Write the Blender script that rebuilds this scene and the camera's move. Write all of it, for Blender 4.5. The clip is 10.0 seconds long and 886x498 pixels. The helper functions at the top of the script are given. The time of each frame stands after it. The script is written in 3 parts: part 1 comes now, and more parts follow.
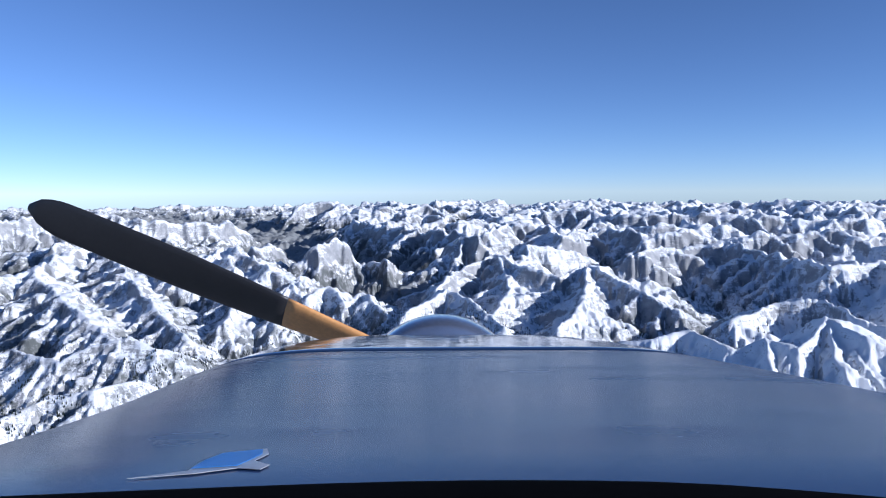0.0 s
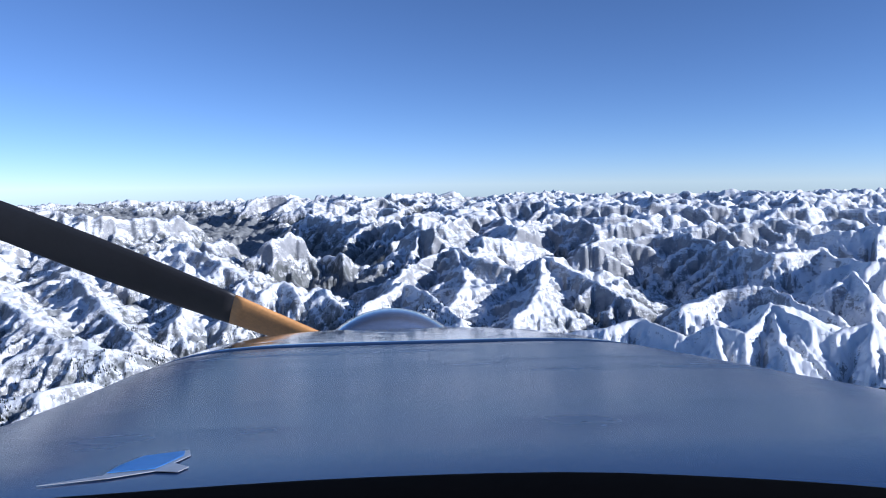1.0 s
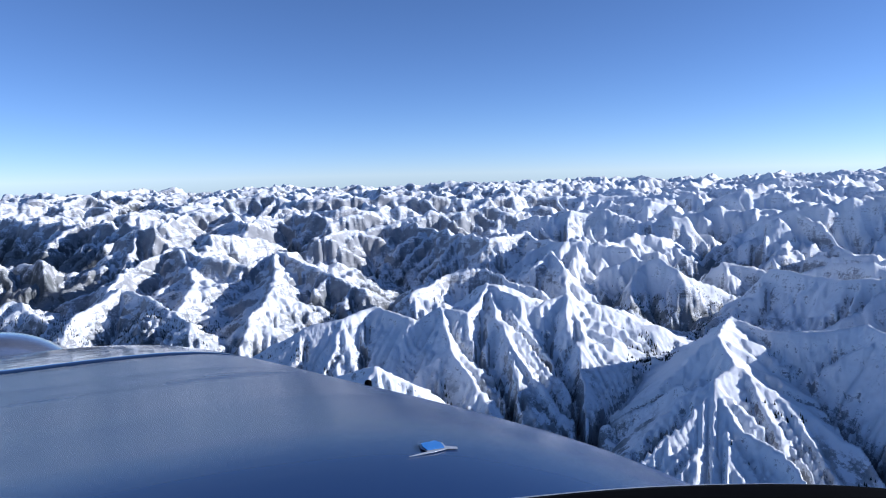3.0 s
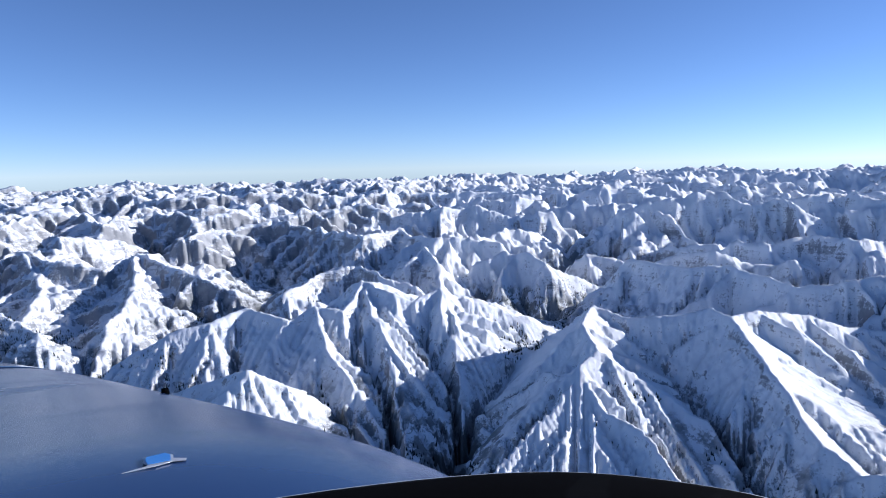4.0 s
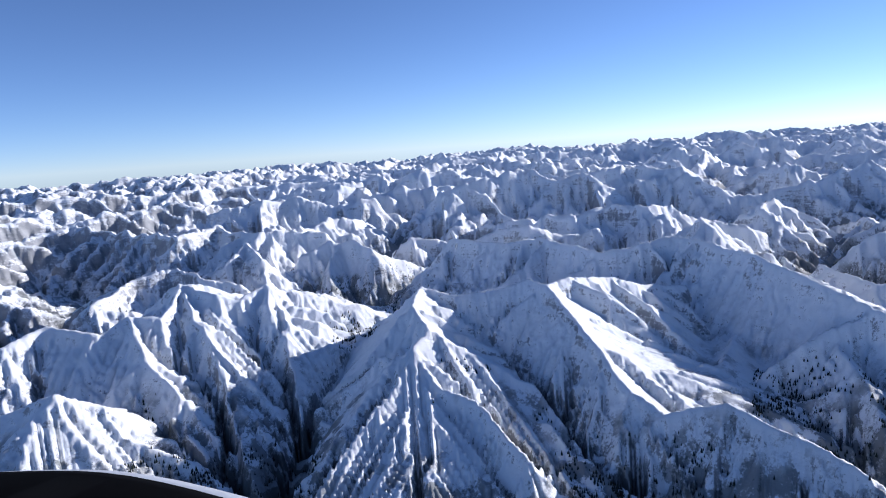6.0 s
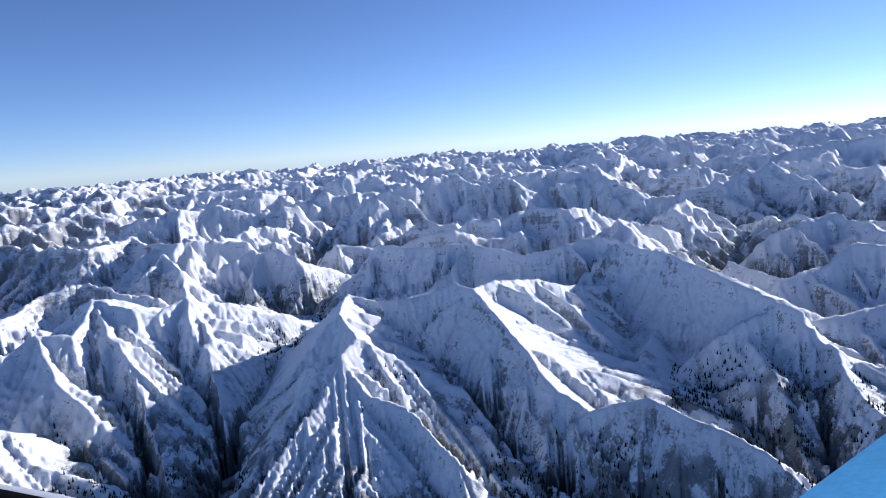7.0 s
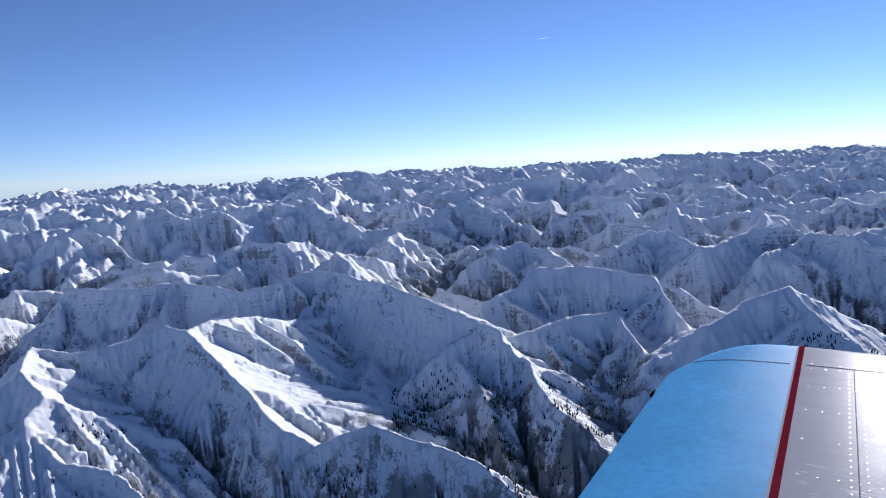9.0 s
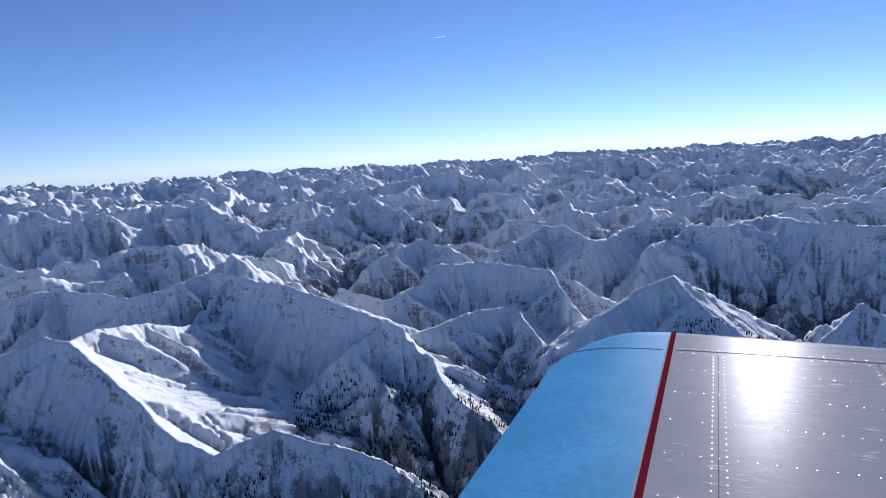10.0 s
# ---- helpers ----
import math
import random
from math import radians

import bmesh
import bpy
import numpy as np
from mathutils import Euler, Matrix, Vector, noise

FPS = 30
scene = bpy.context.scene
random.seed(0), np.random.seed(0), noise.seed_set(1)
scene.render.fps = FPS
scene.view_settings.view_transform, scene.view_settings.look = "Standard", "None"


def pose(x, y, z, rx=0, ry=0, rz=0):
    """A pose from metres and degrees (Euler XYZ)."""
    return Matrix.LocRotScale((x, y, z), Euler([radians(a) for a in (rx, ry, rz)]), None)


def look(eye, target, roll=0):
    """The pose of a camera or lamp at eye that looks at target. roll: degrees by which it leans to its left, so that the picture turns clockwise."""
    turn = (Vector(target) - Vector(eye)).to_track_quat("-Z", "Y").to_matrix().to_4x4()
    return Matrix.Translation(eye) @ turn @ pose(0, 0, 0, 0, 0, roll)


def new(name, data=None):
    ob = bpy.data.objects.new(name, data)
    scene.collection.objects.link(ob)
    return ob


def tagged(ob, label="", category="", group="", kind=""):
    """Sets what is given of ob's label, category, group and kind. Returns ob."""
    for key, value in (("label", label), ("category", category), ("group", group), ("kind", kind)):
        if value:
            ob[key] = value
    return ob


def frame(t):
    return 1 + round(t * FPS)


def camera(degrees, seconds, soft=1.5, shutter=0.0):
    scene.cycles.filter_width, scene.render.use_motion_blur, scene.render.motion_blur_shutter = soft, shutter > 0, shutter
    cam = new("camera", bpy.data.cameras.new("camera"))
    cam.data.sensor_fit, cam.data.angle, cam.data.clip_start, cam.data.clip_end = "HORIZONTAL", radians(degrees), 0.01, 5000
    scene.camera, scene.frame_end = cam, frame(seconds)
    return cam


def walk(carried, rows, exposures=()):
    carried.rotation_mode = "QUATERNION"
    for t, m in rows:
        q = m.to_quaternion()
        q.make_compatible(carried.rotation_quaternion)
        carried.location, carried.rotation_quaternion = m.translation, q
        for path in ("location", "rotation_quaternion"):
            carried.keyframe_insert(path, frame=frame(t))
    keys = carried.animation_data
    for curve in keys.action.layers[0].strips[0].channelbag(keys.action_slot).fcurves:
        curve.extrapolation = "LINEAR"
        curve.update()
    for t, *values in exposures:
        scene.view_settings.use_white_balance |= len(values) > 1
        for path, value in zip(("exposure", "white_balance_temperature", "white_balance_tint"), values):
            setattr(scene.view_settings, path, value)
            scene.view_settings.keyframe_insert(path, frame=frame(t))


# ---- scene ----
cam = camera(65.8, 10.0, soft=1.0)
EYE = 150.0  # the aircraft's height over the valley floors of a world at about one twentieth
# seconds, place of the eye in the cockpit, view azimuth (to the right), elevation, lean
ROWS = [
    (0, 0, 0, 0, -0.00, -4.74, -0.26),
    (0.5, 0, 0, 0, 0.63, -5.04, -0.39),
    (1, 0.022, -0.002, 0.002, 3.68, -5.37, -0.69),
    (1.5, 0.1, -0.025, 0.02, 8.77, -5.68, -0.91),
    (2, 0.19, -0.06, 0.026, 14.81, -5.92, -1.14),
    (2.5, 0.27, -0.08, 0.028, 20.38, -6.07, -1.34),
    (4, 0.416, -0.122, 0.02, 36.32, -6.78, -1.35),
    (4.5, 0.483, -0.141, 0, 41.12, -7.04, -1.77),
    (5, 0.53, -0.15, -0.012, 44.91, -7.28, -2.35),
    (6.5, 0.58, -0.3, 0, 53.75, -8.64, -4.53),
    (7, 0.58, -0.32, 0, 57.09, -8.46, -4.52),
    (7.5, 0.58, -0.11, 0, 61.47, -9.22, -4.30),
    (8, 0.58, -0.08, 0, 67.91, -8.22, -3.94),
    (8.5, 0.58, -0.09, 0, 74.42, -7.47, -3.47),
    (9, 0.58, -0.11, 0, 80.66, -7.24, -3.27),
    (9.5, 0.58, -0.14, 0, 85.74, -7.36, -3.29),
    (10, 0.58, -0.17, 0, 88.97, -7.89, -3.50),
]


def aim(x, y, z, az, el, lean):
    a, e = radians(az), radians(el)
    eye = Vector((x, y, EYE + z))
    return look(eye, eye + Vector((math.sin(a) * math.cos(e), math.cos(a) * math.cos(e), math.sin(e))) * 10, lean)


walk(cam, [(r[0], aim(*r[1:])) for r in ROWS], [(0.0, 0.50, 5520, 14), (2.5, 0.60, 5520, 14), (5.0, 0.66, 5780, 15), (8.0, 0.56, 5800, 16), (10.0, 0.35, 5720, 16)])

# ---------------------------------------------------------------- light
SUN_AZ, SUN_EL = 115.0, 17.3
world = bpy.data.worlds.new("world")
scene.world = world
world.use_nodes = True
wn = world.node_tree
sky = wn.nodes.new("ShaderNodeTexSky")
sky.sky_type = "NISHITA"
sky.sun_disc = False
sky.sun_elevation, sky.sun_rotation = radians(SUN_EL), radians(SUN_AZ)
sky.altitude, sky.air_density, sky.dust_density, sky.ozone_density = 3200, 0.80, 0.0, 4.0
wn.nodes["Background"].inputs["Strength"].default_value = 0.089
thin = wn.nodes.new("ShaderNodeMix")  # thin high air: a little more red, less green
thin.data_type, thin.blend_type = "RGBA", "MULTIPLY"
thin.inputs[0].default_value = 1.0
thin.inputs[7].default_value = (1.10, 0.99, 0.965, 1.0)
wn.links.new(sky.outputs["Color"], thin.inputs[6])
wn.links.new(thin.outputs[2], wn.nodes["Background"].inputs["Color"])
sun_data = bpy.data.lights.new("sun", "SUN")
sun_data.energy, sun_data.angle, sun_data.color = 4.3, radians(0.5), (1.0, 0.94, 0.86)
sun = new("sun", sun_data)
sa, se = radians(SUN_AZ), radians(SUN_EL)
sun.matrix_world = look((0, 0, EYE + 50), Vector((0, 0, EYE + 50)) - Vector((math.sin(sa) * math.cos(se), math.cos(sa) * math.cos(se), math.sin(se))))


# ---------------------------------------------------------------- materials
class Nodes:
    """A node material in the making."""

    def __init__(self, name):
        self.mat = bpy.data.materials.new(name)
        self.mat.use_nodes = True
        self.tree = self.mat.node_tree
        self.bsdf = self.tree.nodes["Principled BSDF"]

    def add(self, kind, **sets):
        n = self.tree.nodes.new("ShaderNode" + kind)
        for k, v in sets.items():
            setattr(n, k, v)
        return n

    def link(self, a, b):
        self.tree.links.new(a, b)

    def value(self, node, name, v):
        if hasattr(v, "is_output"):
            self.link(v, node.inputs[name])
        else:
            node.inputs[name].default_value = v

    def math(self, op, a, b=0.0, clamp=False):
        n = self.add("Math", operation=op, use_clamp=clamp)
        self.value(n, 0, a)
        self.value(n, 1, b)
        return n.outputs[0]

    def noise(self, vec, scale, detail=4.0, rough=0.55):
        n = self.add("TexNoise")
        n.inputs["Scale"].default_value, n.inputs["Detail"].default_value, n.inputs["Roughness"].default_value = scale, detail, rough
        if vec is not None:
            self.link(vec, n.inputs["Vector"])
        return n.outputs["Fac"]

    def mix(self, fac, a, b):
        n = self.add("Mix", data_type="RGBA")
        self.value(n, 0, fac)
        self.value(n, 6, (*a, 1) if isinstance(a, tuple) else a)
        self.value(n, 7, (*b, 1) if isinstance(b, tuple) else b)
        return n.outputs[2]

    def step(self, v, lo, hi):
        n = self.add("MapRange", interpolation_type="SMOOTHSTEP")
        self.value(n, 0, v)
        self.value(n, 1, lo)
        self.value(n, 2, hi)
        return n.outputs[0]

    def scaled(self, vec, s):
        n = self.add("Mapping")
        n.inputs["Scale"].default_value = s
        self.link(vec, n.inputs["Vector"])
        return n.outputs[0]

    def bump(self, height, strength, distance):
        n = self.add("Bump")
        n.inputs["Strength"].default_value, n.inputs["Distance"].default_value = strength, distance
        self.link(height, n.inputs["Height"])
        self.link(n.outputs[0], self.bsdf.inputs["Normal"])

    def put(self, **sets):
        for k, v in sets.items():
            self.value(self.bsdf, k.replace("_", " ").title().replace("Ior", "IOR"), v if not isinstance(v, tuple) else (*v, 1))
        return self.mat


def paint(name, rgb, rough=0.3, metal=0.0, grime=0.15, scale=6.0, bump=0.0, shine=0.5):
    """A painted or metal surface with grime at two scales."""
    k = Nodes(name)
    pos = k.add("TexCoord").outputs["Object"]
    wear = k.math("MULTIPLY", k.noise(pos, scale), k.noise(pos, scale * 9))
    dark = tuple(c * (1 - grime * 2) for c in rgb)
    colour = k.mix(k.step(wear, 0.1, 0.4), dark, rgb)
    k.put(base_color=colour, metallic=metal, specular_ior_level=shine, roughness=k.math("ADD", k.math("MULTIPLY", k.noise(pos, scale * 3), 0.15), rough - 0.07))
    if bump:
        k.bump(k.noise(pos, scale * 2, 2.0), bump, 0.01)
    return k.mat


def snow_material():
    k = Nodes("alpine_ground")
    geo = k.add("NewGeometry")
    pos, up = geo.outputs["Position"], k.add("SeparateXYZ")
    k.link(geo.outputs["Normal"], up.inputs[0])
    at = k.add("SeparateXYZ")
    k.link(pos, at.inputs[0])
    big, mid, fine = k.noise(pos, 0.02, 3), k.noise(pos, 0.09, 5, 0.6), k.noise(pos, 0.8, 5, 0.65)
    strata = k.noise(k.scaled(pos, (0.04, 0.04, 0.6)), 1.0, 4, 0.6)
    streak = k.noise(k.scaled(pos, (0.55, 0.55, 0.10)), 1.0, 5, 0.6)
    # rock breaks through where it is steep, in bands and down the gullies
    steep = k.math("ADD", up.outputs[2], k.math("MULTIPLY", k.math("SUBTRACT", mid, 0.5), 0.34))
    steep = k.math("ADD", steep, k.math("MULTIPLY", k.math("SUBTRACT", streak, 0.5), 0.42))
    steep = k.math("ADD", steep, k.math("MULTIPLY", k.math("SUBTRACT", strata, 0.5), 0.42))
    steep = k.math("ADD", steep, k.math("MULTIPLY", k.math("SUBTRACT", fine, 0.5), 0.62))
    grit = k.noise(pos, 3.2, 4, 0.7)
    steep = k.math("ADD", steep, k.math("MULTIPLY", k.math("SUBTRACT", grit, 0.5), 0.36))
    steep = k.math("ADD", steep, k.math("MULTIPLY", k.math("SUBTRACT", k.noise(pos, 0.011, 3), 0.5), 0.60))
    # barer limestone in the northern ranges
    bare = k.step(k.math("SUBTRACT", at.outputs[1], k.math("MULTIPLY", at.outputs[0], 1.25)), -80.0, 320.0)
    steep = k.math("SUBTRACT", steep, k.math("MULTIPLY", bare, 0.26))
    rock = k.math("MULTIPLY", k.math("SUBTRACT", 1.0, k.step(steep, 0.33, 0.50)), 0.82)
    # woods on the lower slopes, in rough patches
    low = k.math("ADD", at.outputs[2], k.math("MULTIPLY", k.math("SUBTRACT", big, 0.5), 45.0))
    low = k.math("ADD", low, k.math("MULTIPLY", k.math("SUBTRACT", mid, 0.5), 40.0))
    # the forelands to the north-west are wooded higher up
    north = k.math("SUBTRACT", k.math("MULTIPLY", at.outputs[1], 0.27), at.outputs[0])
    low = k.math("SUBTRACT", low, k.math("MULTIPLY", k.math("MULTIPLY", k.step(north, -40.0, 380.0), k.step(at.outputs[1], 420.0, 900.0)), 14.0))
    trees = k.math("MULTIPLY", k.math("SUBTRACT", 1.0, k.step(low, 36.0, 54.0)), k.step(k.math("ADD", k.math("MULTIPLY", k.noise(k.scaled(pos, (1, 1, 0.35)), 0.11, 4, 0.6), 0.75), k.math("MULTIPLY", k.noise(pos, 0.9, 4, 0.7), 0.25)), k.math("ADD", 0.30, k.math("MULTIPLY", k.step(low, 14.0, 38.0), 0.17)), k.math("ADD", 0.40, k.math("MULTIPLY", k.step(low, 14.0, 38.0), 0.14))))
    trees = k.math("MULTIPLY", trees, 0.72)
    rock_colour = k.mix(k.step(mid, 0.35, 0.65), (0.13, 0.137, 0.15), (0.26, 0.265, 0.275))
    snow_colour = k.mix(k.step(big, 0.3, 0.7), (0.84, 0.87, 0.90), (0.90, 0.905, 0.905))
    colour = k.mix(rock, snow_colour, rock_colour)
    colour = k.mix(trees, colour, (0.040, 0.050, 0.046))
    k.put(base_color=colour, roughness=0.75, specular_ior_level=0.2)
    k.bump(k.math("ADD", k.math("MULTIPLY", grit, 0.14), k.math("ADD", k.math("MULTIPLY", fine, 0.35), k.math("MULTIPLY", mid, 0.6))), 0.85, 1.0)
    return k.mat


def brushed(name):
    """Weathered bare aluminium, brushed along the chord, with scuffs that catch the sun."""
    k = Nodes(name)
    pos = k.add("TexCoord").outputs["Object"]
    turned = k.add("Mapping")
    turned.inputs["Rotation"].default_value = (0, 0, radians(21))
    k.link(pos, turned.inputs["Vector"])
    grain = k.noise(k.scaled(turned.outputs[0], (150.0, 10.0, 10.0)), 1.0, 5, 0.7)
    scuff = k.noise(k.scaled(turned.outputs[0], (20.0, 5.0, 5.0)), 1.0, 5, 0.65)
    cloud = k.noise(pos, 1.7, 3)
    colour = k.mix(k.step(scuff, 0.35, 0.7), (0.40, 0.395, 0.42), (0.46, 0.455, 0.48))
    colour = k.mix(k.step(cloud, 0.35, 0.65), colour, (0.41, 0.405, 0.43))
    # short scratches along the chord, their sun glints put in as pale colour
    mark = k.noise(k.scaled(turned.outputs[0], (90.0, 12.0, 12.0)), 1.0, 2, 0.5)
    scratch_glint = k.math("MULTIPLY", k.step(mark, 0.62, 0.72), k.step(k.noise(pos, 2.6, 3), 0.46, 0.62))
    colour = k.mix(k.math("MULTIPLY", scratch_glint, 0.85), colour, (0.80, 0.80, 0.81))
    k.put(base_color=colour, metallic=0.0, specular_ior_level=0.0017, roughness=k.math("ADD", 0.19, k.math("MULTIPLY", scuff, 0.16)))
    k.bump(k.math("ADD", grain, k.math("MULTIPLY", scuff, 0.8)), 0.15, 0.002)
    return k.mat


def lacquer(name):
    """Dark blue gloss paint, slightly wavy, with smeared dust along the airflow."""
    k = Nodes(name)
    pos = k.add("TexCoord").outputs["Object"]
    smear = k.noise(k.scaled(pos, (1.2, 7.0, 4.0)), 1.0, 4, 0.6)
    dust = k.noise(k.scaled(pos, (6.0, 3.0, 6.0)), 1.0, 3, 0.5)
    film = k.math("MULTIPLY", k.step(smear, 0.45, 0.75), k.step(dust, 0.3, 0.7))
    colour = k.mix(k.math("MULTIPLY", film, 0.35), (0.020, 0.047, 0.130), (0.042, 0.075, 0.16))
    fleck = k.step(k.noise(pos, 55.0, 2, 0.4), 0.76, 0.80)
    colour = k.mix(k.math("MULTIPLY", fleck, 0.3), colour, (0.012, 0.016, 0.03))
    k.put(base_color=colour, specular_ior_level=0.20, roughness=k.math("ADD", 0.23, k.math("MULTIPLY", film, 0.14)))
    k.bump(k.math("ADD", k.noise(k.scaled(pos, (2.5, 5.0, 2.5)), 1.0, 2), k.math("MULTIPLY", k.noise(pos, 9.0, 2), 0.03)), 0.035, 0.02)
    return k.mat


def vapour():
    """Ice crystals that let the sun shine through."""
    k = Nodes("vapour")
    glow = k.add("BsdfTranslucent")
    pos = k.add("TexCoord").outputs["Object"]
    k.link(k.mix(k.noise(pos, 0.1), (0.8, 0.82, 0.85), (0.95, 0.95, 0.95)), glow.inputs["Color"])
    k.link(glow.outputs[0], k.tree.nodes["Material Output"].inputs["Surface"])
    return k.mat


M_GROUND = snow_material()
M_COWL = lacquer("cowl_paint")
M_POLISHED = paint("polished_aluminium", (0.66, 0.67, 0.70), 0.10, 1.0, 0.08, 8.0, 0.12)
M_SPINNER = paint("spinner_metal", (0.62, 0.63, 0.66), 0.16, 0.9, 0.1, 9.0, 0.10)
M_BLACK = paint("black_trim", (0.003, 0.003, 0.0035), 0.9, 0.0, 0.1, 20.0, shine=0.02)
M_BLADE = paint("blade_paint", (0.02, 0.02, 0.023), 0.45, 0.0, 0.1, 10.0)
M_ORANGE = paint("orange_band", (0.66, 0.33, 0.12), 0.45, 0.0, 0.1, 10.0)
M_SKIN = brushed("wing_aluminium")
M_BLUE = paint("light_blue_paint", (0.12, 0.43, 0.76), 0.38, 0.0, 0.10, 4.0, shine=0.012)
M_RED = paint("dark_red_paint", (0.20, 0.018, 0.034), 0.8, 0.0, 0.1, 10.0, shine=0.0)
M_TREES = paint("conifer_green", (0.036, 0.046, 0.042), 0.8, 0.0, 0.2, 0.05, shine=0.1)
M_VAPOUR = vapour()
M_RIVET = paint("rivet_metal", (0.85, 0.85, 0.86), 0.3, 0.15, 0.05, 20.0)
M_JOINT = paint("joint_grime", (0.17, 0.165, 0.165), 0.7, 0.0, 0.1, 20.0, shine=0.1)
M_EMBLEM = paint("emblem_blue", (0.04, 0.22, 0.62), 0.4, 0.0, 0.05, 20.0)
M_RIM = paint("pale_rim", (0.55, 0.56, 0.58), 0.4, 0.3, 0.1, 12.0)


# ---------------------------------------------------------------- terrain
def hashed(ix, iy, seed):
    """Two pseudo-random numbers from 0 to 1 for whole-number cells."""
    n = (ix.astype(np.int64) * 374761393 + iy.astype(np.int64) * 668265263 + seed * 974634757) & 0xFFFFFFFF
    n = ((n ^ (n >> 13)) * 1274126177) & 0xFFFFFFFF
    n = n ^ (n >> 16)
    return (n & 0xFFFF).astype(np.float32) / 65535.0, ((n >> 16) & 0xFFFF).astype(np.float32) / 65535.0


def gradient_noise(x, y, seed):
    """Smooth noise from about -1 to 1."""
    fx, fy = np.floor(x), np.floor(y)
    ux, uy = (x - fx).astype(np.float32), (y - fy).astype(np.float32)
    ix, iy = fx.astype(np.int64), fy.astype(np.int64)
    sx, sy = ux * ux * ux * (ux * (ux * 6 - 15) + 10), uy * uy * uy * (uy * (uy * 6 - 15) + 10)
    corner = []
    for dx in (0, 1):
        for dy in (0, 1):
            a = hashed(ix + dx, iy + dy, seed)[0] * 6.2831853
            corner.append(np.cos(a) * (ux - dx) + np.sin(a) * (uy - dy))
    low = corner[0] + (corner[1] - corner[0]) * sy
    return 1.5 * (low + (corner[2] + (corner[3] - corner[2]) * sy - low) * sx)


def ridged(x, y, size, seed, octaves=5):
    """Sharp-crested hills from 0 to about 1, with crests about size apart."""
    total, gain, weight, norm = 0.0, 1.0, 1.0, 0.0
    for o in range(octaves):
        n = 1.0 - np.abs(gradient_noise(x / size + 17.3 * o, y / size - 9.1 * o, seed + o))
        n = n * n
        total = total + n * gain * weight
        norm += gain
        weight = np.clip(n * 1.4, 0, 1)
        gain *= 0.48
        size *= 0.47
    return total / norm


CRESTS = []


def crest(points, fall=0.98, sunny=None):
    """A mountain crest through the points, falling away to both sides, on the left-hand one at the slope "sunny" (0: the wind packs gentle lee slopes to the south-east)."""
    CRESTS.append((points, fall, fall if sunny is None else sunny))


crest([(260, 227, 80), (263, 207, 76), (278, 186, 79), (284, 177, 83), (279, 166, 82), (298, 164, 82), (324, 157, 77), (346, 145, 70), (372, 133, 65), (387, 119, 53)])  # striped crest
crest([(279, 166, 82), (261, 143, 72), (245, 118, 61), (235, 102, 54), (232, 88, 49)], 0.75, 0.48)  # striped crest rib
crest([(260, 227, 80), (235, 211, 77), (221, 191, 71), (205, 188, 67)], 0.75, 0.48)  # west rib
crest([(204, 202, 62), (196, 171, 58), (196, 152, 55), (189, 133, 50), (183, 119, 46)])  # dark foreground crest
crest([(223, 98, 45), (230, 87, 50), (232, 67, 57), (229, 54, 54), (228, 38, 50), (221, 22, 46), (211, 12, 40)])  # low wooded crest
crest([(387, 119, 53), (389, 95, 56), (370, 62, 66), (347, 46, 60), (344, 31, 58), (355, 18, 59), (375, -8, 61), (389, -32, 61), (368, -39, 56), (337, -45, 47)])  # pyramid crest
crest([(370, 62, 66), (331, 52, 59), (302, 41, 51)], 0.75, 0.48)  # pyramid rib
crest([(344, 31, 58), (320, 16, 54), (290, 6, 46), (272, -5, 43)], 0.75, 0.48)  # pyramid lit rib
crest([(389, 95, 56), (338, 93, 50), (297, 88, 46)], 0.75, 0.48)  # pyramid west rib
crest([(406, 322, 80), (402, 266, 80), (411, 249, 82), (388, 192, 78), (400, 174, 81), (419, 157, 85), (399, 124, 84), (379, 94, 82), (365, 75, 78), (349, 54, 72), (331, 30, 66)])  # jagged crest
crest([(444, 76, 66), (408, 46, 64), (430, 24, 70), (445, 10, 78), (442, -20, 78), (431, -39, 76), (427, -58, 74), (398, -64, 64)])  # second crest
crest([(583, 65, 64), (601, 52, 70), (628, 31, 72), (596, 4, 68), (568, -9, 60)])  # dome
crest([(530, -25, 70), (544, -46, 76), (578, -74, 82), (576, -90, 84), (518, -103, 78), (529, -123, 80), (557, -152, 84), (551, -175, 86)])  # massif crest
crest([(328, -60, 56), (337, -70, 66), (349, -91, 74), (353, -114, 80), (327, -117, 70), (312, -127, 62), (305, -145, 52)], 0.68)  # peak beyond wing
crest([(291, -156, 58), (303, -175, 68), (306, -184, 72), (295, -187, 68)])  # wooded knoll
crest([(488, -139, 74), (539, -185, 80), (511, -205, 84), (554, -250, 86), (502, -255, 84), (462, -291, 84)])  # massif east crest
crest([(96, 375, 66), (113, 368, 70), (136, 372, 74), (149, 343, 70), (162, 343, 76), (170, 326, 74), (202, 354, 84), (204, 323, 80), (213, 314, 76), (232, 316, 80), (228, 303, 74), (215, 277, 66), (226, 270, 56)], 0.68)  # lit mountain crest
crest([(202, 354, 84), (183, 314, 72), (178, 285, 60), (173, 255, 48)], 0.75, 0.48)  # lit mountain rib
crest([(232, 316, 80), (215, 291, 70), (229, 274, 54)], 0.75, 0.48)  # lit mountain east rib
crest([(162, 343, 76), (149, 306, 62), (146, 274, 50)], 0.75, 0.48)  # lit mountain west rib
crest([(73, 313, 52), (88, 301, 58), (101, 283, 66), (114, 274, 58), (116, 258, 48), (129, 235, 38)], 0.68)  # near lit peak
